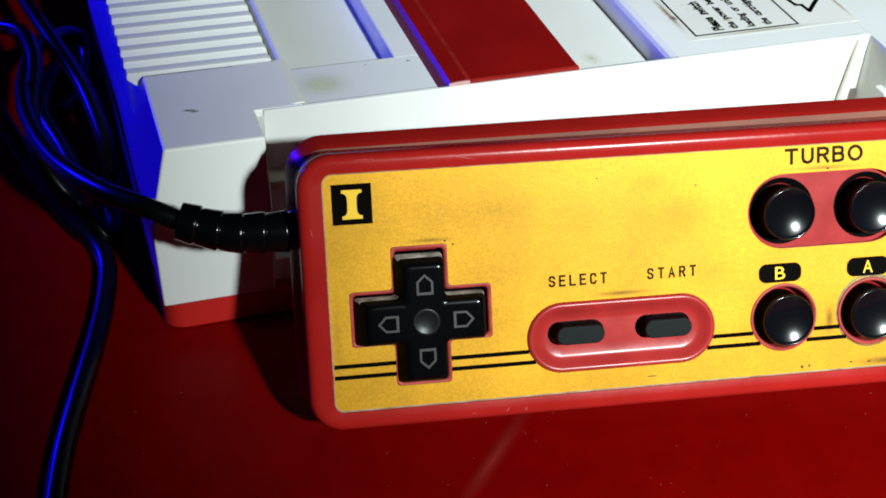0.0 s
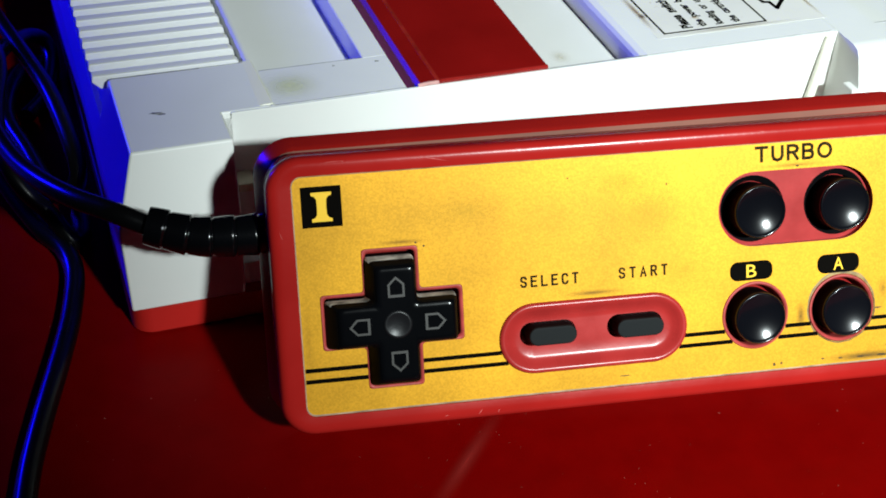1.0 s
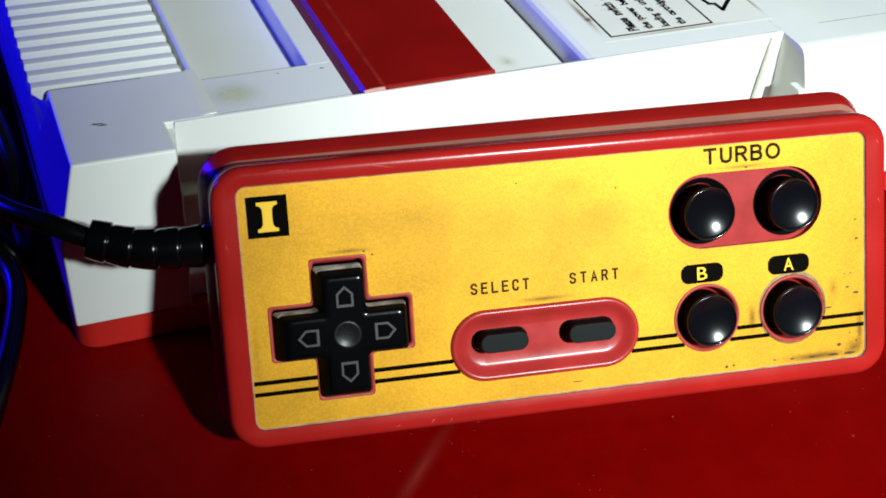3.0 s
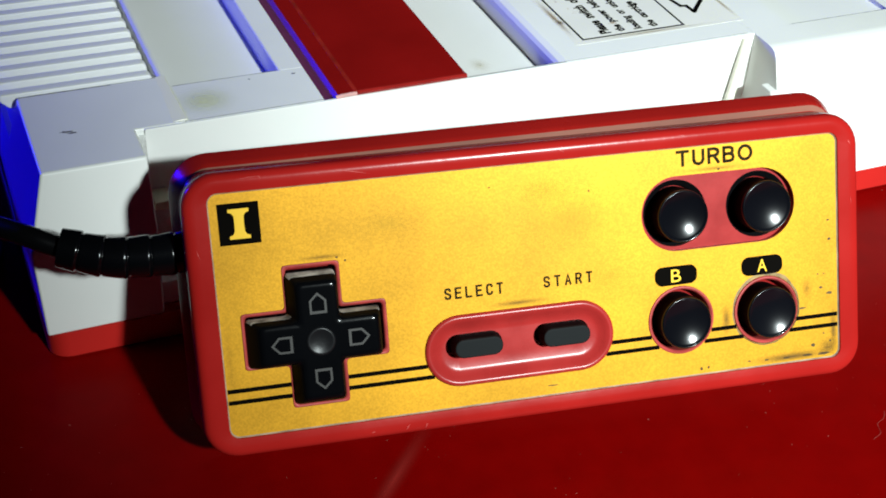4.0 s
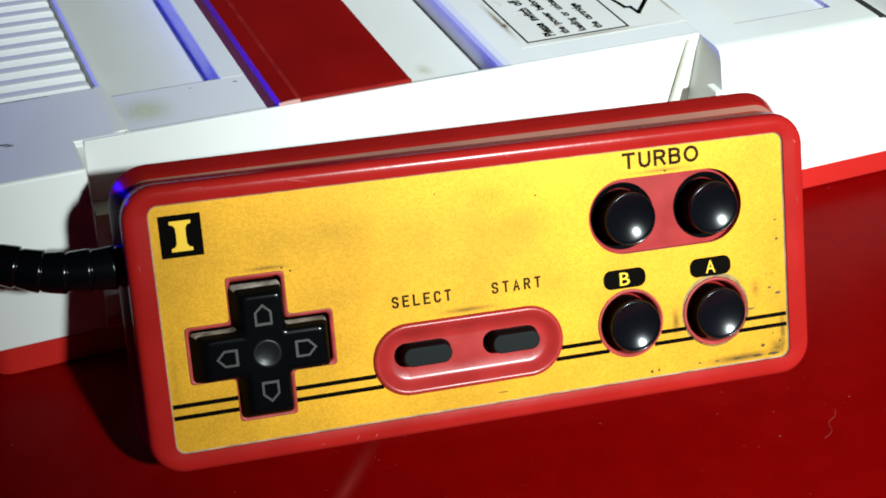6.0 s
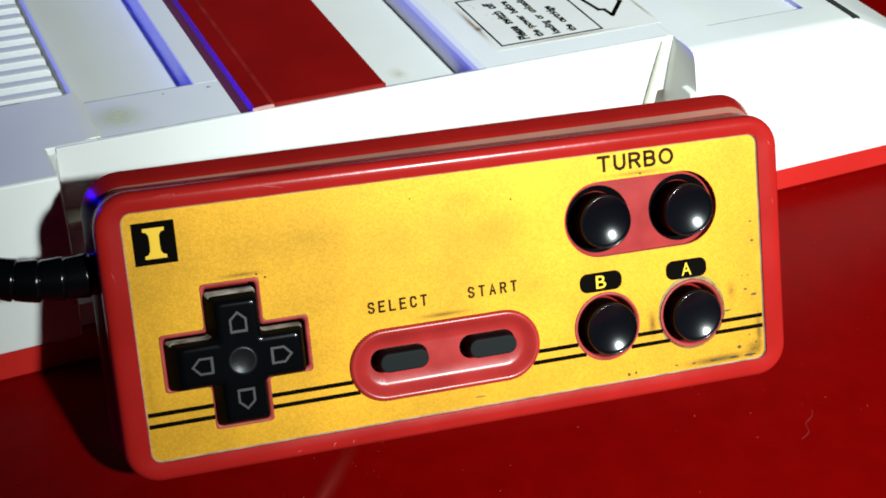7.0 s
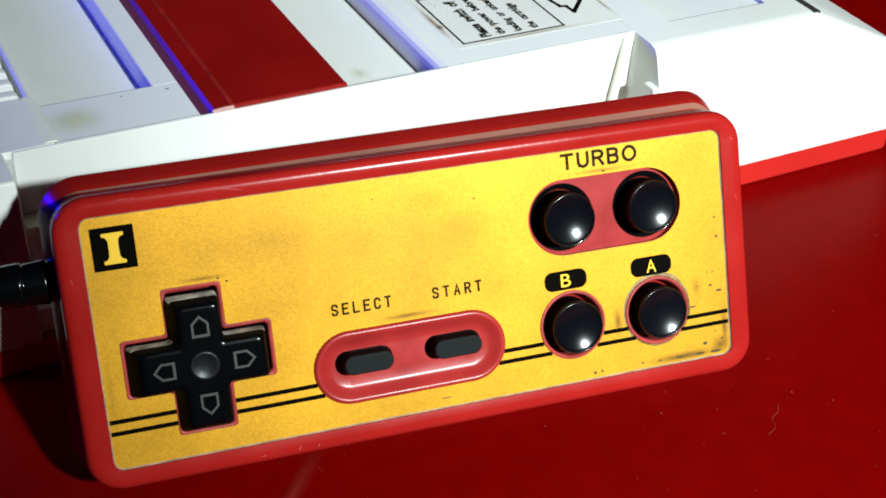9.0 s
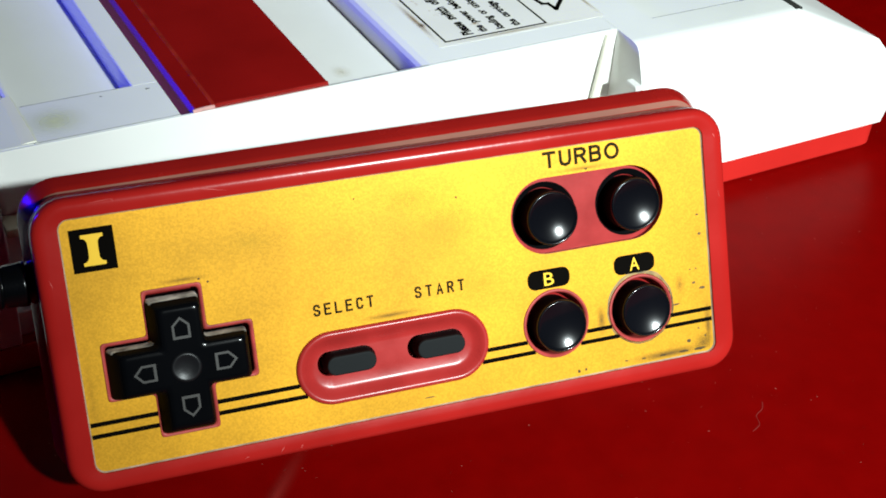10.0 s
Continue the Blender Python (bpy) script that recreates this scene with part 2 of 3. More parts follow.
part("cradle_tab", box(30.4, 34.0, 9.0, 14.2, 24.5, 26.5, 0.4), CREAM, console)
part("cradle_floor", box(29, 166, 3, 14.5, 6.4, 12, 0.5), WHITE, console)
# the cream rib is paler than its plastic, standing in for bounced light
part("cradle_rib", tube([(161.6, 12.9, 11), (162.4, 12.9, 20), (163.4, 12.9, 29), (164.2, 13.1, 35), (164.9, 13.6, 39.2)], lambda way: 1.25 - 0.012 * way, 16, 6), PALE, console, "cream rib at the end of the cradle, paler for bounced light")
part("cradle_tab", box(165.4, 167.4, 2.0, 6.0, 30.4, 31.8, 0.5), WHITE, console)
# end block: flat on top with a shallow recess, falling away past its seam
END_X = ((167.2, 99), (214.0, 99), (240.5, 28.2), (246.4, 22.4), (247.2, 18.5))


def end_block(depths, top, x_from=0.0, x_to=999.0):
    """Cross sections along x of the end block, each cut off at its own height."""
    rings = []
    for x, cap in END_X:
        if x > x_to:
            continue
        ring = []
        for y, z in depths:
            z = min(z, top, cap)
            ring.append((max(min(x, 244.0 + (z - 6.4) * 0.27), x_from), y, z))
        rings.append(ring)
    if x_to < 999:
        rings.append([(x_to, y, min(z, top)) for y, z in depths])
    return loft(rings)


bm = end_block([(0.3, 6.4), (0.02, 20.0), (0.05, 26.0), (4.6, 37.4), (5.1, 38.5), (5.9, 39.4), (7.2, 39.85), (8.6, TOP - 0.01), (15.5, TOP - 0.01), (15.5, 6.4)], 99)
back_part = [(15.5, 6.4), (15.5, TOP - 0.01), (149.5, TOP - 0.01), (149.5, 6.4)]
join(bm, end_block(back_part, 99, 205.0))
join(bm, end_block(back_part, TOP - 1.1, 0.0, 205.0))
box(167.2, 177.5, 15.5, 149.5, 36, TOP - 0.012, 0, bm=bm)
part("front_block", bm, WHITE, console, smooth=28)
LOW = TOP - 4.9
bm = prism([(38.7, 30.8), (38.7, TOP), (66.5, TOP), (66.5, 30.8)], 14.5, 28.7, 0.1)
prism([(38.7, 30.8), (38.7, TOP - 2.0), (61.1, LOW), (61.3, TOP - 0.25), (61.6, TOP), (66.5, TOP), (66.5, 30.8)], 28.7, 149, 0.1, bm)
part("deck_panel", bm, WHITE, console)
part("eject_panel", prism([(67.5, 31.2), (67.5, 37.2), (69.4, TOP + 0.45), (71.4, TOP + 0.66), (74.2, TOP + 0.8), (97.0, TOP + 0.8), (97.6, TOP + 0.3), (97.6, 31.2)], 14.64, 149, 0.3), RED_DARK, console, "glossy maroon plastic panel")
# the maroon flank is coloured violet to stand for blue lamp light on it
flank = [(67.35, 37.2), (69.3, TOP + 0.46), (69.45, TOP + 0.47), (67.52, 37.1)]
part("panel_flank", prism(flank, 14.66, 148.9, 0.0), material("blue_lit_maroon", (0.20, 0.012, 0.13), 0.3, vary=0.1, grain=900, stain=60), console, "glossy sloping maroon flank of the panel, blue light painted in", smooth=0)
part("worn_ridge", prism([(72.6, TOP + 0.5), (72.7, TOP + 0.745), (73.5, TOP + 0.785), (73.6, TOP + 0.5)], 14.8, 148.9, 0.01), material("worn_maroon", (0.24, 0.014, 0.008), 0.4, spec=0.2, vary=0.4, grain=1200, stain=150), console, "worn ridge along the panel")
part("cradle_wall", prism([(30.6, 10), (30.6, TOP), (167.4, TOP), (167.4, 10)], 13.9, 14.6, 0.2), WHITE, console)
part("deck_panel", prism([(97.9, 30.8), (97.9, TOP - 5.7), (118.3, TOP - 5.7), (118.3, 30.8)], 14.5, 149, 0.1), WHITE, console, "recessed white deck panel")
part("deck_panel", prism([(118.4, 30.8), (118.4, TOP - 2.4), (118.65, TOP - 1.3), (119.2, TOP - 0.5), (120.5, TOP), (167.2, TOP), (167.2, 30.8)], 14.5, 149, 0.1), WHITE, console)
part("vent_floor", prism([(8.6, 30.9), (9.9, 36.8), (37.3, 36.8), (37.5, TOP - 0.5), (38.0, TOP - 0.1), (38.6, TOP - 0.1), (38.6, 30.9)], 33.05, 149, 0.05), WHITE, console)
ridge = None
for i in range(22):
    y = 34.9 + 4.97 * i
    if ridge is None:
        ridge = part("vent_ridge", prism([(8.6, 36.6), (6.7, TOP - 1.6), (6.9, TOP - 0.2), (35.9, TOP - 0.2), (36.7, TOP - 0.7), (37.0, 36.6)], 0, 2.5, 0.42), WHITE, console)
        ridge.location = (0, y / 1000, 0)
    else:
        o = ridge.copy()
        scene.collection.objects.link(o)
        o.location = (0, y / 1000, 0)

# warning label on the deck: it reads towards the back
top = lambda x, y, z=TOP: Matrix.Translation((x, y, z)) @ Matrix(((0, -1, 0, 0), (1, 0, 0, 0), (0, 0, 1, 0), (0, 0, 0, 1)))
lab = part("warning_label", box(125.9, 168.4, 20.5, 48, TOP - 0.05, TOP + 0.03, 0), STICKER, console, "clear yellowed sticker with black printed warning", smooth=0)
for x0, x1, y0, y1 in ((128.1, 128.6, 22.1, 45.3), (153.5, 154.0, 22.1, 45.3), (128.6, 153.5, 22.1, 22.6), (128.6, 153.5, 44.8, 45.3)):
    part("border_line", box(x0, x1, y0, y1, TOP + 0.02, TOP + 0.06, 0), INK, lab, smooth=0)
for i, (text, long) in enumerate((("Please  switch  off", 18.6), ("the  power  before", 18.4), ("loading  or  unloading", 19.6), ("the  cartridge", 12.9))):
    lettering("text_line", text, top(136.1 + 4.2 * i, 23.5, TOP + 0.02), long, 2.75, INK, lab, bold=0.045)
pts = [(155.6, 44), (157.1, 36.2), (158.0, 30.9), (159.3, 30.5), (159.6, 27.4), (165.2, 33.2), (165.2, 40)]
bm = bmesh.new()
for (a, b), (c, d) in zip(pts, pts[1:]):
    s = Vector((c - a, d - b)).normalized() * 0.5
    loft([[(a - s.x + s.y, b - s.y - s.x, z), (c + s.x + s.y, d + s.y - s.x, z), (c + s.x - s.y, d + s.y + s.x, z), (a - s.x - s.y, b - s.y + s.x, z)] for z in (TOP + 0.02, TOP + 0.07)], bm=bm)
part("printed_outline", bm, INK, lab, "thick black zigzag outline", smooth=0)

# ---- the controller ----
pad = thing("game_controller", "red game controller with worn gold face plate, leaning on the console", "game controller", pose(0.0307, -0.04227, 0.01124, -26.2785, -1.031, -9.3176))
FRONT = Matrix(((1, 0, 0, 0), (0, 0, -1, 0), (0, 1, 0, 0), (0, 0, 0, 1)))
on = lambda u, v, w=-0.25: Matrix.Translation((u, w, v)) @ FRONT
PU, PV = 113.5, 41.9
plus = cross(15.95, 16.25, 4.95, 12.5, 0.7)
hole_b, hole_a = circle(82.4, 10.6, 6.35), circle(99.1, 10.5, 6.4)
turbo = rounded(75.6, 23.4, 105.2, 37.0, 6.79, 12)
pill = rounded(34.6, 3.7, 69.3, 16.6, 6.44, 12)
holes = [plus, hole_b, hole_a, turbo, pill]
shell_holes = [cross(15.95, 16.25, 4.65, 12.0, 0.7), circle(82.4, 10.6, 5.75), circle(99.1, 10.5, 5.8), turbo, pill]


def ring(i, r=6.0):
    return rounded(-4.6 + i, -3.7 + i, 118.0 - i, 45.5 - i, max(r - i, 1.2), 8)


BEDX = rounded(-0.24, -0.24, PU + 0.24, PV + 0.24, 1.82, 8)
BED = rounded(-0.03, -0.03, PU + 0.03, PV + 0.03, 1.63, 8)
bm = loft([face(ring(i), w) for i, w in ((1.2, 6.2), (0.3, 6.2), (0, 5.6), (0, 1.7), (0.04, 0.8), (0.15, 0.2), (0.38, -0.34), (0.75, -0.68), (1.2, -0.86), (1.7, -0.92), (2.4, -0.9))] + [face(BEDX, -0.74), face(BED, 0.35)], (False, False))
sheet(BED, shell_holes, 0.35, bm)
for h in shell_holes:
    wall_of(bm, h, 0.35, 3.2)
bmesh.ops.remove_doubles(bm, verts=bm.verts, dist=0.002)
part("front_shell", bm, RED, pad, "scuffed red plastic front shell")
part("inner_tray", box(-1, 114, 2.6, 5, -1, 43, 0.1), RED_DARK, pad)
back = lambda i, r=7.0: rounded(-6.0 + i, -4.6 + i, 119.6 - i, 47.3 - i, r - i, 8)
part("seam_gasket", loft([face(back(2.4), 6.0), face(back(2.4), 8.0)]), RED_DARK, pad, "dark recessed seam between the shells")
dust_line = part("dusty_edge", loft([face(back(2.5), 7.42), face(back(2.3), 7.75), face(back(2.1), 8.12)], (False, False)), DIRT, pad, "line of beige dust along the seam")
rear = part("back_shell", loft([face(back(i), w) for i, w in ((2.9, 7.4), (2.5, 7.5), (1.9, 8.6), (1.3, 9.7), (0.7, 10.8), (0.15, 11.9), (0.0, 12.4), (0.5, 13.2), (3.0, 13.8))]), RED_BACK, pad, "red plastic back shell")
# the back shell bulges a little higher towards one end
for v in (*rear.data.vertices, *dust_line.data.vertices):
    if v.co.z > 0.02 and v.co.y > 0.0078:
        v.co.z += 0.0003 + 0.0010 * max(0.0, (v.co.x - 0.02) / 0.095)

bm = sheet(rounded(0, 0, PU, PV, 1.6), holes, -0.2)
part("face_plate", bm, GOLD, pad, "worn speckled gold metal plate")
bm = loft([face(rounded(0, 0, PU, PV, 1.6), -0.18), face(rounded(-0.22, -0.22, PU + 0.22, PV + 0.22, 1.8), -0.49)], (False, False))
for h in holes:
    wall_of(bm, h, -0.2, 0.12)
part("plate_edge", bm, EDGE, pad, "bare worn edge of the plate")

# printed marks
sq = flat("number_square", [(1.37, 33.15), (8.27, 33.15), (8.27, 40.2), (1.37, 40.2)], on(0, 0, -0.2), INK, pad, "black printed square")
glyph = [(-1.75, -2.55), (1.75, -2.55), (1.75, -2.0), (1.2, -1.85), (0.85, -1.3), (0.8, 0), (0.85, 1.3), (1.2, 1.85), (1.75, 2.0), (1.75, 2.55), (-1.75, 2.55), (-1.75, 2.0), (-1.2, 1.85), (-0.85, 1.3), (-0.8, 0), (-0.85, -1.3), (-1.2, -1.85), (-1.75, -2.0)]
flat("numeral", glyph, on(4.85, 36.65, -0.25), GOLD_INK, sq, "gold Roman numeral one", thick=0.04)
for v in (7.65, 5.65):
    chord = lambda r, c: math.sqrt(r * r - (v + 0.36 - c) ** 2) + 0.02
    ends = (0.1, 11.0, 20.9, 41.04 - chord(6.44, 10.15), 62.86 + chord(6.44, 10.15), 82.4 - chord(6.35, 10.6), 82.4 + chord(6.35, 10.6), 99.1 - chord(6.4, 10.5), 99.1 + chord(6.4, 10.5), 113.4)
    for a, b in zip(ends[::2], ends[1::2]):
        flat("stripe", [(a, v), (b, v), (b, v + 0.75), (a, v + 0.75)], on(0, 0, -0.2), INK, pad)
ring_o = [(0.5 + 0.5 * math.sin(a * math.pi / 10), 0.5 + 0.5 * math.cos(a * math.pi / 10)) for a in range(21)]
STROKES = {
    "S": [[(1, 0.8), (0.84, 0.96), (0.5, 1), (0.16, 0.96), (0, 0.78), (0.06, 0.62), (0.3, 0.53), (0.7, 0.47), (0.94, 0.38), (1, 0.22), (0.84, 0.04), (0.5, 0), (0.16, 0.04), (0, 0.2)]],
    "E": [[(1, 1), (0, 1), (0, 0), (1, 0)], [(0, 0.52), (0.85, 0.52)]],
    "L": [[(0, 1), (0, 0), (1, 0)]],
    "C": [[(1, 0.78), (0.85, 0.96), (0.5, 1), (0.15, 0.95), (0, 0.76), (0, 0.24), (0.15, 0.05), (0.5, 0), (0.85, 0.04), (1, 0.22)]],
    "T": [[(0, 1), (1, 1)], [(0.5, 1), (0.5, 0)]],
    "A": [[(0, 0), (0.5, 1), (1, 0)], [(0.17, 0.33), (0.83, 0.33)]],
    "R": [[(0, 0), (0, 1), (0.6, 1), (0.9, 0.93), (1, 0.76), (0.9, 0.58), (0.6, 0.5), (0, 0.5)], [(0.55, 0.5), (1, 0)]],
    "U": [[(0, 1), (0, 0.32), (0.14, 0.09), (0.5, 0), (0.86, 0.09), (1, 0.32), (1, 1)]],
    "B": [[(0, 0), (0, 1), (0.64, 1), (0.9, 0.91), (0.94, 0.74), (0.85, 0.58), (0.6, 0.53), (0, 0.53)], [(0.6, 0.53), (0.92, 0.45), (1, 0.27), (0.92, 0.08), (0.64, 0), (0, 0)]],
    "O": [ring_o],
}


def ribbon(bm, line, half, m, lift):
    """A flat pen stroke along a line, mitred at its corners."""
    pts = [Vector(p) for p in line]
    closed = (pts[0] - pts[-1]).length < 1e-4
    rows = []
    for i, p in enumerate(pts):
        before = pts[i - 1] if i else (pts[-2] if closed else None)
        after = pts[i + 1] if i + 1 < len(pts) else (pts[1] if closed else None)
        a = (p - before).normalized() if before is not None else None
        b = (after - p).normalized() if after is not None else None
        if a is None or b is None:
            d = a or b
            p = p + d * (-half if a is None else half) * 0.8
            side = Vector((-d.y, d.x)) * half
        else:
            side = Vector((-(a + b).y, (a + b).x)).normalized()
            side *= half / max(0.55, side.dot(Vector((-a.y, a.x))))
        rows.append([bm.verts.new(m @ Vector((q.x, q.y, lift))) for q in (p + side, p - side)])
    for (a, b), (c, d) in zip(rows, rows[1:]):
        bm.faces.new((a, b, d, c))


def printed_word(name, text, u, v, widths, gap, height, pen):
    """A word in plain upright pen strokes, one mesh; sizes in millimetres."""
    bm, x = bmesh.new(), pen / 2
    for ch, wide in zip(text, widths):
        for n, line in enumerate(STROKES[ch]):
            ribbon(bm, [(x + px * (wide - pen), pen / 2 + py * (height - pen)) for px, py in line], pen / 2, on(u, v, -0.2), 0.04 + 0.008 * n)
        x += wide + gap
    return part(name, bm, PRINT, pad, "black printed word", smooth=0)


printed_word("turbo_text", "TURBO", 82.5, 38.5, (2.6, 2.35, 2.35, 2.35, 2.9), 0.55, 3.0, 0.56)
printed_word("select_text", "SELECT", 38.8, 19.45, (1.25,) * 6, 0.63, 2.1, 0.37)
printed_word("start_text", "START", 56.8, 19.55, (1.25,) * 5, 0.72, 2.1, 0.37)
for ch, u in (("B", 81.7), ("A", 98.5)):
    tag = flat("letter_tag", rounded(u - 4.05, 17.2, u + 4.05, 20.7, 1.45), on(0, 0, -0.2), INK, pad, "black printed pill")
    lettering("letter", ch, on(u - 0.95, 17.75, -0.25), 1.9, 2.35, GOLD_INK, tag, "gold letter", bold=0.004)


# cross-shaped direction key
def grow(outline, c, k):
    return [(c[0] + (u - c[0]) * k, c[1] + (v - c[1]) * k) for u, v in outline]


loops = []
for a, h, r, w in ((4.25, 11.5, 0.7, 3.0), (4.25, 11.5, 0.7, -0.3), (4.2, 11.35, 0.75, -1.2), (4.0, 11.0, 0.8, -2.6), (3.7, 10.5, 0.8, -3.9), (3.5, 10.22, 0.8, -4.35), (3.25, 9.95, 0.8, -4.6), (2.95, 9.65, 0.75, -4.7), (2.6, 9.3, 0.65, -4.74), (2.3, 9.0, 0.6, -4.72)):
    lean = min(max(-w / 4.4, 0.0), 1.0)
    loops.append(face(cross(15.55 + 0.6 * lean, 15.9 + 0.2 * lean, a, h, r), w))
dpad = part("direction_key", loft(loops), KEY, pad, "glossy black cross key with grey arrow marks", smooth=24)
RUBBED = material("rubbed_red_plastic", (0.36, 0.045, 0.04), 0.4, spec=0.2, vary=0.25, grain=1500, stain=300)
lip = [face(cross(15.95, 16.25, a, h, 0.7), w) for a, h, w in ((4.95, 12.5, 0.2), (4.93, 12.48, -0.2), (4.87, 12.42, -0.32), (4.75, 12.3, -0.36), (4.5, 12.05, -0.3), (4.32, 11.85, -0.1), (4.25, 11.75, 0.3), (4.2, 11.7, 3.0))]
part("key_bezel", loft(lip, (False, False)), RUBBED, pad, "rubbed red plastic lip round the cross key")
# dust lies on the upper slopes of the key
dpad.data.materials.append(material("dusty_black_plastic", (0.40, 0.40, 0.38), 0.7, spec=0.1, vary=0.75, grain=1500, stain=420))
dpad.data.materials.append(MATT)
for p in dpad.data.polygons:
    if p.center.y > -0.00446:
        p.material_index = 2
    if p.normal.z > 0.45 and -0.0028 < p.center.y < -0.0003 and p.area > 3e-7:
        p.material_index = 1
part("centre_dimple", loft([face(circle(16.2, 16.1, r, 28), w) for r, w in ((2.6, -4.3), (2.5, -4.8), (2.35, -4.95), (2.15, -5.0), (1.95, -4.96), (1.5, -4.86), (1.0, -4.78), (0.5, -4.75), (0.15, -4.74))]), SATIN, dpad, "rubbed hollow centre boss")
pent = [(-1.45, -1.75), (1.45, -1.75), (1.45, 0.55), (0, 1.9), (-1.45, 0.55)]
for ang, du, dv in ((0, 0, 6.5), (180, 0, -6.5), (90, -6.5, 0), (-90, 6.5, 0)):
    m = on(16.2 + du, 16.1 + dv, -4.66) @ pose(0, 0, 0, 0, 0, ang)
    bm = bmesh.new()
    k = len(pent)
    o = [m @ Vector((x, y, 0.10)) for x, y in pent]
    q = [m @ Vector((x * 0.74, y * 0.74, 0.10)) for x, y in pent]
    o2, q2 = [m @ Vector((x, y, -0.3)) for x, y in pent], [m @ Vector((x * 0.74, y * 0.74, -0.3)) for x, y in pent]
    loft([o2, o, q, q2], (False, False), bm)
    part("arrow_mark", bm, GREY, dpad, "grey moulded arrow outline", smooth=0)


# round buttons, slightly hollow on top
DISH = 0.66


def button(u, v, h, r=4.76):
    prof = ((r, 3.0), (r, -h + 0.5), (r - 0.05, -h + 0.2), (r - 0.14, -h + 0.05), (r - 0.26, -h), (r - 0.36, -h + 0.03)) + tuple((a, -h + 0.1 + DISH * (1 - (a / (r - 0.45)) ** 2)) for a in (4.28, 3.9, 3.3, 2.5, 1.7, 0.9, 0.2))
    ob = part("button", loft([face(circle(u, v, a, 48), w) for a, w in prof]), BLACK, pad, "glossy black push button with hollow top", smooth=50)
    ob.data.materials.append(MATT)
    for p in ob.data.polygons:
        if p.center.y > 0.001 * (0.45 - h) and math.hypot(p.center.x - u / 1000, p.center.z - v / 1000) > 0.00455:
            p.material_index = 1
    return ob


for u, v in ((82.5, 30.1), (98.5, 30.2)):
    button(u, v, 3.0)
    part("button_collar", loft([face(circle(u, v, a, 40), w) for a, w in ((6.12, 2.8), (6.12, 1.3), (5.95, 1.22), (5.0, 1.9), (4.85, 2.8))], (False, False)), MATT, pad, "black collar round a button")
for u, v in ((82.4, 10.6), (99.1, 10.5)):
    button(u, v, 3.0)
    part("hole_lip", loft([face(circle(u, v, a, 48), w) for a, w in ((6.36, 0.2), (6.34, -0.2), (6.22, -0.38), (5.98, -0.4), (5.72, -0.15), (5.6, 0.5), (5.58, 3.0))], (False, False)), RUBBED, pad, "rubbed red lip round a button hole")
bm = sheet(grow(turbo, (90.4, 30.2), 1.0), [circle(82.5, 30.1, 6.1), circle(98.5, 30.2, 6.1)], 1.2)
part("turbo_well", bm, RUBBED_DARK, pad, "red plastic well round the turbo buttons")


# dished oval with the two rubber keys
def oval(i):
    return rounded(34.6 + i, 3.7 + i, 69.3 - i, 16.6 - i, 6.44 - i, 12)


slots = [rounded(u - 5.4, v - 2.15, u + 4.9, v + 2.15, 2.1, 10) for u, v in ((43.9, 10.75), (60.0, 10.8))]
bm = loft([face(oval(i), w) for i, w in ((0, 0.4), (0, -0.35), (0.2, -0.7), (0.55, -0.85), (0.95, -0.78), (1.6, -0.3), (2.4, 0.25), (3.1, 0.5))], (False, False))
sheet(oval(3.1), slots, 0.5, bm)
for s in slots:
    wall_of(bm, s, 0.5, 2.7)
bmesh.ops.remove_doubles(bm, verts=bm.verts, dist=0.002)
part("key_surround", bm, SURROUND, pad, "glossy red dished oval surround", smooth=40)
for nm, u, v in (("select_key", 43.9, 10.95), ("start_key", 59.95, 10.95)):
    key_at = lambda i: rounded(u - 4.5 + i, v - 1.85 + i, u + 4.5 - i, v + 1.85 - i, 1.8 - i, 8)
    rubber_key = part(nm, loft([face(key_at(i), w) for i, w in ((-0.12, 2.6), (-0.12, -0.6), (0.0, -0.9), (0.14, -2.3), (0.26, -2.62), (0.5, -2.75))]), KEY_RUBBER, pad, "matt dark grey rubber key")
    rubber_key.data.materials.append(MATT)
    for p in rubber_key.data.polygons:
        if p.center.y > -0.0022:
            p.material_index = 1

# ribbed strain relief and cable, in the table's coordinates carried into the controller's
INV = Matrix.Diagonal((1000, 1000, 1000, 1)) @ pad.matrix_world.inverted() @ Matrix.Diagonal((0.001, 0.001, 0.001, 1))
relief = [Vector(p) for p in ((-4.8, 9.2, 31.3), (-10, 9.2, 31.3), (-17, 9.4, 31.8), (-25, 10.2, 34.2))]


def ribs(way):
    """Bands with slightly swollen ends, parted by narrow grooves."""
    s = (way - 0.9) % 4.0
    thick = 3.7 - 0.01 * way
    return thick + 0.16 - 0.3 * s / 4.0 - (0.45 if s < 0.3 else 0.2 * (1 - (s - 0.3) / 0.5) ** 2 if s < 0.8 else 0.0)


part("strain_relief", tube(relief, ribs, 24, 50), RUBBER, pad, "ribbed black rubber strain relief", smooth=70)
WORLD = INV.inverted()
cord = [tuple(WORLD @ relief[-1])] + [(5.5, -11.9, 38.3), (2.3, -8.4, 38.2), (-1.6, -2.5, 37.0), (-6.3, 9.0, 34.0), (-10.0, 23.4, 30.0), (-12.8, 41.4, 26.0), (-13.8, 58.3, 23.0), (-12.7, 76.3, 20.0), (-9.0, 93.7, 17.0), (-3.0, 109.5, 12.0), (2.0, 116.2, 7.0), (3.1, 110.3, 3.5), (0.1, 96.7, 2.3), (-5.6, 87.0, 2.2)]
part("cable", tube([INV @ Vector(p) for p in cord], 1.9, 12, 10), CABLE, pad, "black rubber cable lying in loops", smooth=60)
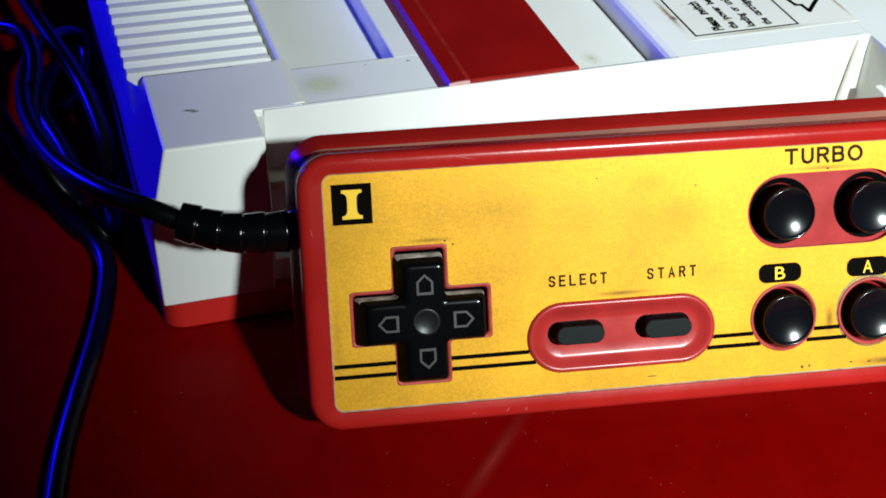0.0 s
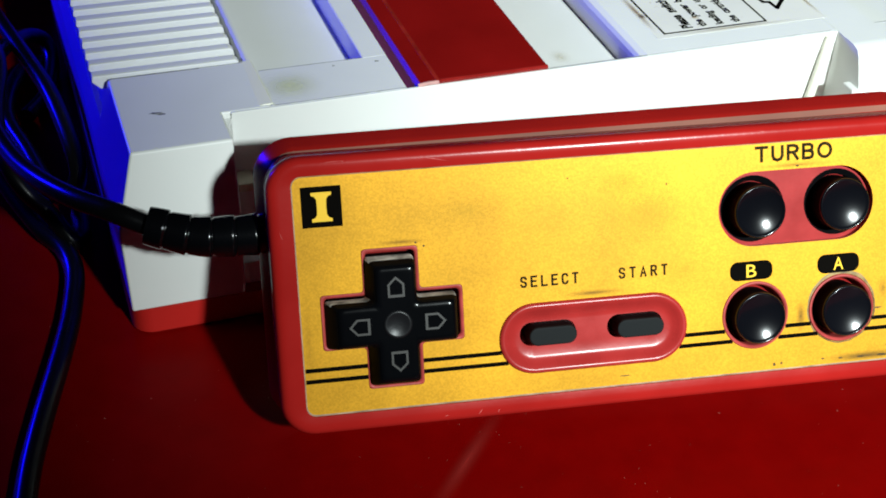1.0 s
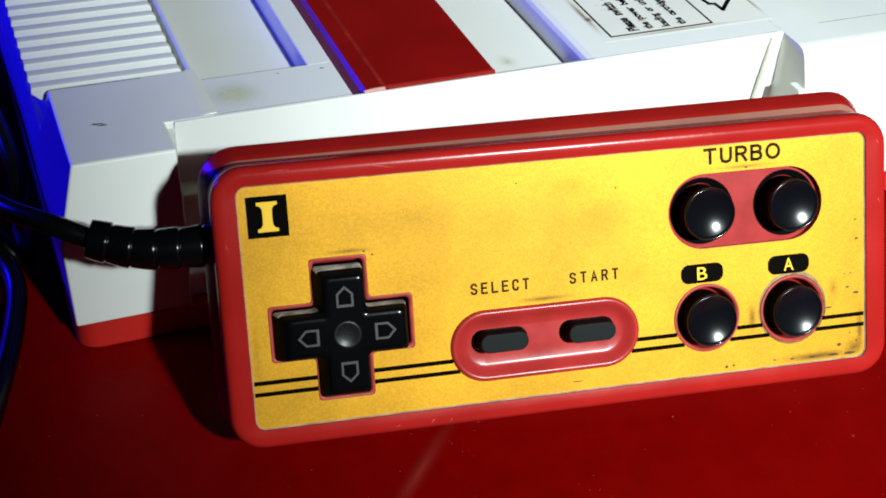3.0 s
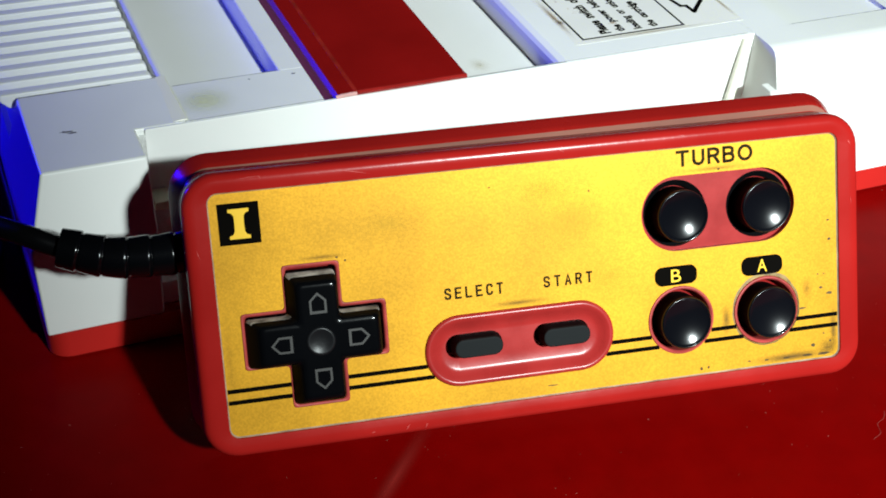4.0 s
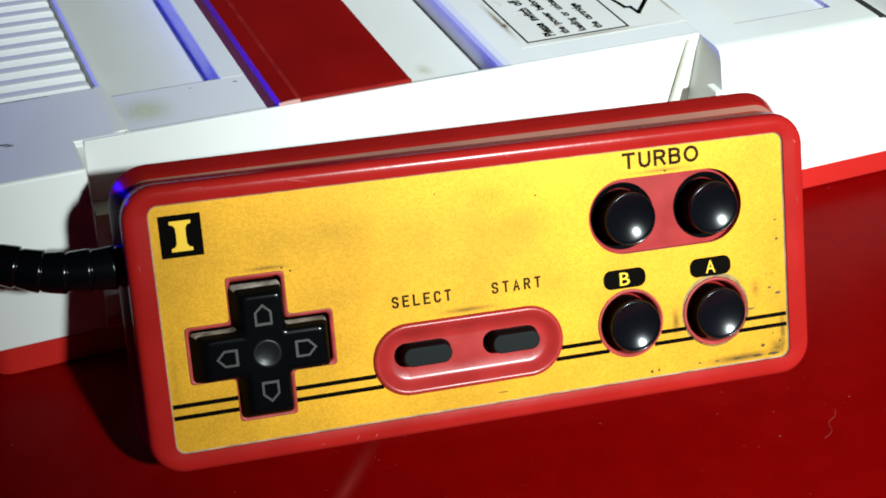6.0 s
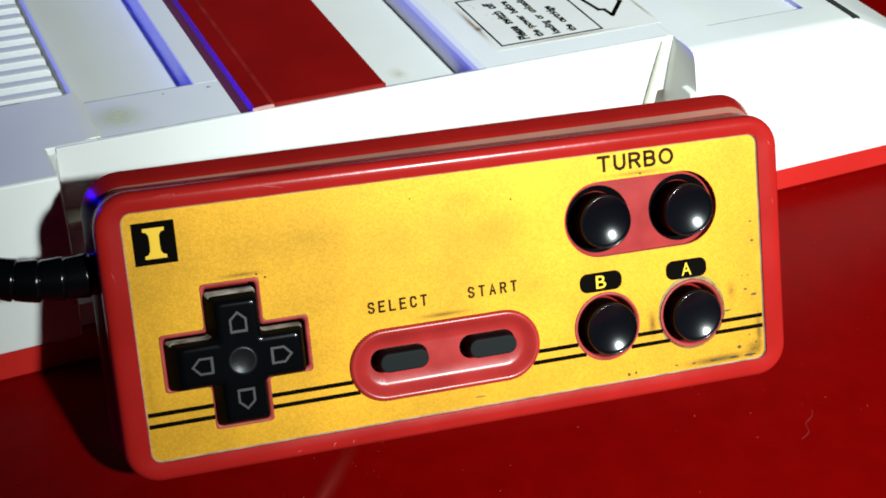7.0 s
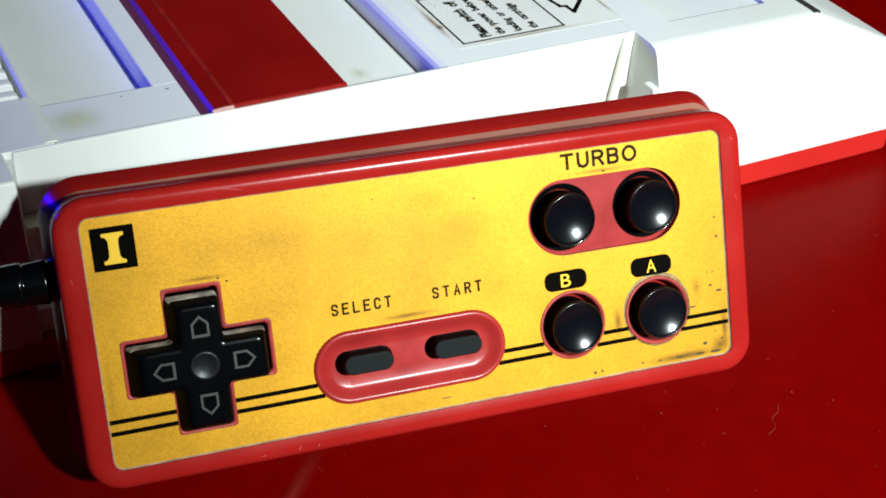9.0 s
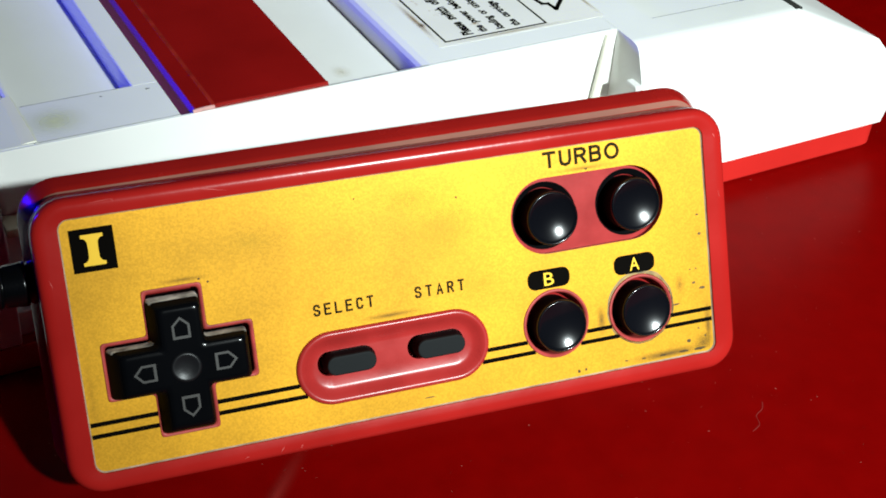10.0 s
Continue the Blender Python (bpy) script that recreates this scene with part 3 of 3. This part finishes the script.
cord2 = [(-26.6, 85.1, 20.0), (-19.6, 68.2, 14.0), (-14.9, 57.0, 9.0), (-11.1, 46.8, 5.5), (-7.1, 37.4, 3.0), (-3.5, 30.5, 2.3), (-2.4, 21.5, 2.2), (-4.6, 8.5, 2.2), (-8.1, -4.0, 2.2), (-12.4, -17.6, 2.2), (-16.1, -30.2, 2.2), (-18.5, -41.0, 2.2), (-20.7, -53.0, 2.2)]
tagged(part("power_cable", tube(cord2, 2.1, 12, 10), CABLE, smooth=60), "black cable curving down onto the red table beside the console", "cable")
cord3 = [(-19.6, 110.2, 16.0), (-12.4, 97.6, 20.0), (-10.3, 83.0, 22.0), (-10.4, 73.4, 22.0), (-12.2, 61.3, 21.0), (-12.8, 50.7, 19.0), (-11.5, 42.7, 16.0), (-8.8, 38.8, 12.0), (-5.6, 37.4, 8.0), (-2.9, 33.3, 5.0), (-0.9, 31.9, 2.6), (1.0, 35.2, 2.2), (1.3, 42.8, 2.2)]
tagged(part("second_cable", tube(cord3, 1.9, 12, 10), CABLE, smooth=60), "black cable bending over other cables beside the console", "cable")
cord4 = [(-12.5, 141.0, 14.0), (-8.2, 112.9, 16.0), (-4.0, 88.6, 18.0), (-0.4, 65.8, 20.0), (1.7, 47.5, 18.0), (2.1, 41.0, 14.0), (-0.0, 40.9, 9.0), (-3.7, 50.2, 5.0), (-7.0, 70.1, 3.0), (-10.0, 89.1, 2.4), (-5.3, 108.6, 2.2), (1.1, 113.2, 2.2)]
tagged(part("loose_cable", tube(cord4, 1.9, 12, 10), CABLE, smooth=60), "black cable looped beside the white console", "cable")

scratch = [(153.6, -65.8, 0.02), (152.2, -67.4, 0.02), (150.0, -68.4, 0.02), (149.0, -70.6, 0.02), (146.6, -71.6, 0.02)]
part("scratch", tube(scratch, 0.06, 5, 6), material("scratch_mark", (0.24, 0.035, 0.03), 0.5, spec=0.1), bpy.data.objects["tabletop"], "pale scratch in the lacquer")

# mould seam on the cradle's wall
part("mould_seam", box(133.4, 133.6, 13.82, 14.3, 30, 38.9, 0.05, 1), CREAM, console, "faint moulded seam")

# grime, wear, a paler streak, and haze painted on the plate
GRIME = material("grime", (0.085, 0.06, 0.03), 0.8, spec=0.1, vary=0.4, grain=3000)
SMUDGE = material("grey_smudge", (0.16, 0.16, 0.17), 0.7, spec=0.1, vary=0.5, grain=1500)


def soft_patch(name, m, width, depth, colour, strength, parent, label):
    """A thin patch of another colour that fades out towards its border."""
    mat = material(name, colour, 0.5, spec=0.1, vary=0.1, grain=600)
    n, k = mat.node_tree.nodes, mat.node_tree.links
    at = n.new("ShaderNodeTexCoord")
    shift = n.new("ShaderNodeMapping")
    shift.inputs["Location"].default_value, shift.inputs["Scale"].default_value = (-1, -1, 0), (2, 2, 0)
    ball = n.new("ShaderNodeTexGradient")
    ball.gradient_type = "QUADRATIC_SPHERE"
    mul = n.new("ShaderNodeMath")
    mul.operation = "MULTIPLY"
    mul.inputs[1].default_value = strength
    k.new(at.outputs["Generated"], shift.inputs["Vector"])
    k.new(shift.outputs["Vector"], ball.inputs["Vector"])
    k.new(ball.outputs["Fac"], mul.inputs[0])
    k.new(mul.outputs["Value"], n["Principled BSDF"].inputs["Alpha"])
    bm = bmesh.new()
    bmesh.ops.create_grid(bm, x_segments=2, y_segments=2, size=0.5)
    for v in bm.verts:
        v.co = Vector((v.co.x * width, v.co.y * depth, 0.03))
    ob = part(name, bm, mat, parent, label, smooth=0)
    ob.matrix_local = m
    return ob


soft_patch("stain", pose(0.0440, 0.0212, 0.04), 16, 14, (0.66, 0.68, 0.44), 0.85, console, "yellow stain on the deck")
soft_patch("stain", pose(0.1065, 0.028, 0.03431), 6, 8, (0.62, 0.58, 0.46), 0.5, console, "faint yellow stain on the deck")
soft_patch("stain", pose(0.1268, 0.0335, 0.04003), 2.2, 24, (0.30, 0.20, 0.11), 0.9, lab, "brown dirt along the sticker's edge")
soft_patch("stain", pose(0.1272, 0.0312, 0.04003), 2.6, 3.4, (0.20, 0.11, 0.05), 1.0, lab, "brown spot on the sticker's edge")
soft_patch("stain", pose(0.1450, 0.0214, 0.04003), 42, 1.6, (0.45, 0.37, 0.24), 0.7, lab, "brown dirt along the sticker's edge")
soft_patch("stain", pose(0.1680, 0.0290, 0.04003), 1.6, 18, (0.45, 0.37, 0.24), 0.8, lab, "brown dirt along the sticker's edge")
soft_patch("pale_streak", pose(0.058, -0.0505, 0.0002, 0, 0, -45), 5, 44, (0.30, 0.02, 0.016), 0.8, bpy.data.objects["tabletop"], "lighter streak on the lacquer")

for u, v, wide, tall, depth in ((104, 0.9, 22, 2.6, 0.75), (112.6, 5.0, 2.4, 14, 0.6), (111.5, 1.8, 6, 5, 0.6), (107.3, 13.6, 3.0, 6, 0.35), (99.1, 18.0, 12, 1.9, 0.6), (91.2, 9.6, 2.6, 8, 0.55), (52, 17.5, 16, 1.6, 0.55), (1.0, 12, 2.0, 22, 0.12), (90, 37.7, 20, 1.2, 0.4), (18, 29.5, 13, 1.3, 0.45)):
    soft_patch("grime_film", Matrix.Translation((u / 1000, -0.00021, v / 1000)) @ FRONT, wide, tall, (0.10, 0.06, 0.02), depth, pad, "brown film of grime on the plate")
# reflected haze over the plate, painted as paler gold
for u, v, wide, tall, depth in ((62.5, 31, 25, 15, 0.4), (58, 37, 18, 8, 0.25), (30, 34, 22, 9, 0.18), (69.5, 20, 12, 6, 0.2)):
    soft_patch("haze_patch", Matrix.Translation((u / 1000, -0.0002, v / 1000)) @ FRONT, wide, tall, (0.60, 0.41, 0.035), depth, pad, "paler haze painted into the gold")


def blot(rx, ry, n=22, rough=0.35):
    """An irregular round outline."""
    k = random.random() * 50
    out = []
    for i in range(n):
        a = 2 * math.pi * i / n
        r = 1 + rough * noise.noise((math.cos(a) * 1.5 + k, math.sin(a) * 1.5, k))+ 0.4 * rough * noise.noise((math.cos(a) * 5 + k, math.sin(a) * 5, k))
        out.append((rx * r * math.cos(a), ry * r * math.sin(a)))
    return out


random.seed(5)
for u, v, rx, ry in ((109.6, 16.0, 0.18, 0.13), (110.8, 16.0, 0.15, 0.13), (110.2, 13.4, 0.35, 0.2), (111.9, 12.2, 0.6, 0.25), (108.4, 2.55, 0.4, 0.32), (112.0, 22.4, 0.28, 0.26), (111.8, 26.0, 0.3, 0.14),
                     (110.6, 4.6, 0.2, 0.15), (111.9, 3.0, 0.22, 0.18), (106.3, 9.9, 0.8, 0.16), (86.0, 0.9, 0.25, 0.3), (87.4, 1.0, 0.2, 0.25), (95.5, 1.1, 0.3, 0.15), (99.0, 0.9, 0.4, 0.14), (103.0, 0.8, 0.7, 0.18),
                     (107.2, 0.8, 0.9, 0.22), (110.5, 0.7, 1.1, 0.25), (90.6, 37.5, 0.3, 0.16), (20.6, 29.2, 0.22, 0.18), (22.0, 28.5, 0.18, 0.2), (19.4, 28.6, 0.5, 0.12), (16.0, 28.5, 0.7, 0.1), (66.0, 36.0, 0.14, 0.2), (48.0, 38.4, 0.15, 0.13), (57.5, 1.6, 0.9, 0.1)):
    flat("grime_mark", [(u + a, v + b) for a, b in blot(rx, ry)], on(0, 0, -0.2), GRIME, pad, thick=0.03)
# rubbed ring round the A button
bm = bmesh.new()
inner, outer = circle(99.1, 10.5, 6.42, 64), []
for i in range(64):
    a = 2 * math.pi * i / 64
    r = 6.68 + 0.30 * max(0, math.sin(a)) + 0.3 * noise.noise((math.cos(a) * 3, math.sin(a) * 3, 7))
    outer.append((99.1 + r * math.cos(a), 10.5 + r * math.sin(a)))
loft([face(inner, -0.24), face(outer, -0.21)], (False, False), bm)
part("wear_ring", bm, material("bare_rubbed_metal", (0.17, 0.105, 0.03), 0.5, metal=0.25, vary=0.6, grain=1800, stain=500), pad, "ring of bare rubbed metal round a button", smooth=0)
for x, y, rx, ry, mat in ((16.4, 17.6, 1.0, 0.28, SMUDGE), (17.8, 16.9, 0.9, 0.22, SMUDGE), (17.4, 17.5, 0.5, 0.2, SMUDGE), (63.8, 26.6, 0.5, 0.25, SMUDGE), (37.6, 18.0, 0.5, 0.3, SMUDGE), (37.3, 23.5, 0.3, 0.25, SMUDGE), (54.6, 26.9, 0.3, 0.15, SMUDGE)):
    z = TOP
    flat("smudge", [(x + a, y + b) for a, b in blot(rx, ry, 28, 0.6)], Matrix.Translation((0, 0, z)), mat, console, thick=0.02)

flat("fleck", [(211.3 + a, 18.4 + b) for a, b in blot(0.5, 0.3)], Matrix.Translation((0, 0.1, 0)) @ FRONT, GRIME, console, thick=0.03)

# slot and seams in the console's top, their shade painted as flush dark strips
part("end_slot", box(213.0, 215.0, 7.2, 149, TOP - 0.6, TOP + 0.01, 0), SEAM, console, "dark strip painting the shade of a slot before the sloping end", smooth=0)
for x0, x1, y0, y1 in ((178.0, 205.0, 15.42, 15.62), (39.4, 61.0, 28.6, 28.78), (39.4, 66.4, 14.62, 14.82), (97.9, 166.0, 14.62, 14.74), (10.2, 37.4, 32.9, 33.02)):
    part("seam_line", box(x0, x1, y0, y1, TOP - 0.3, TOP + 0.012, 0), SEAM_GREY, console, "thin grey seam line, its shade painted in", smooth=0)
part("panel_corner", tube([(68.9, 14.5, TOP + 0.1), (70.2, 14.4, TOP + 0.34), (71.8, 14.4, TOP + 0.42), (73.2, 14.55, TOP + 0.3)], 0.42, 10, 4), PALE_PINK, console, "pale pink rounded corner of the panel")
part("panel_front_edge", tube([(73.6, 14.9, TOP + 0.42), (80, 14.82, TOP + 0.44), (90, 14.82, TOP + 0.44), (97.3, 14.9, TOP + 0.42)], 0.42, 10, 3), RED_EDGE, console, "glossy rounded front edge of the panel")

# dust flecks on the lacquer, too small to count
random.seed(11)
bm = bmesh.new()
for i in range(700):
    x, y = random.uniform(-10, 300), random.uniform(-120, 10)
    r, a, k = random.uniform(0.02, 0.065), random.uniform(0, 3.2), random.choice((1, 1.3, 2.0, 4.0))
    loft([[(x + r * k * math.cos(t) * math.cos(a) - r * math.sin(t) * math.sin(a), y + r * k * math.cos(t) * math.sin(a) + r * math.sin(t) * math.cos(a), z) for t in (0, 1.05, 2.1, 3.14, 4.2, 5.25)] for z in (0.004, 0.05)], bm=bm)
tagged(part("dust", bm, material("dust_fleck", (0.36, 0.13, 0.105), 0.8, spec=0.1), smooth=0), "fine pale dust flecks on the red table", "dust", kind="stuff")

# fine scratches on the red rim
SCUFFED = material("scuffed_red", (0.50, 0.09, 0.08), 0.4, spec=0.2, vary=0.2, grain=2000)
for u0, v0, u1, v1, t in ((21.4, 44.2, 27.2, 43.0, 0.10), (38.5, 44.4, 41.5, 43.8, 0.07), (5.0, 44.2, 9.2, 44.4, 0.08), (8.6, 44.5, 9.0, 43.9, 0.10), (60.2, 44.1, 61.8, 43.3, 0.09), (83.0, 44.3, 84.6, 44.0, 0.12),
                          (30.2, -2.6, 30.9, -1.7, 0.16), (33.6, -2.7, 34.1, -1.9, 0.14), (24.0, -2.4, 24.8, -2.2, 0.12), (115.6, 40.6, 116.2, 39.6, 0.12), (116.0, 30.0, 116.3, 28.6, 0.08), (-2.6, 33.0, -2.2, 31.4, 0.10)):
    d = Vector((u1 - u0, v1 - v0)).normalized()
    q = Vector((-d.y, d.x)) * t / 2
    mid = Vector(((u0 + u1) / 2, (v0 + v1) / 2))
    flat("scratch", [(u0, v0), (mid.x + q.x, mid.y + q.y + 0.05), (u1, v1), (mid.x - q.x, mid.y - q.y + 0.05)], on(0, 0, -0.7), SCUFFED, pad, thick=0.22)
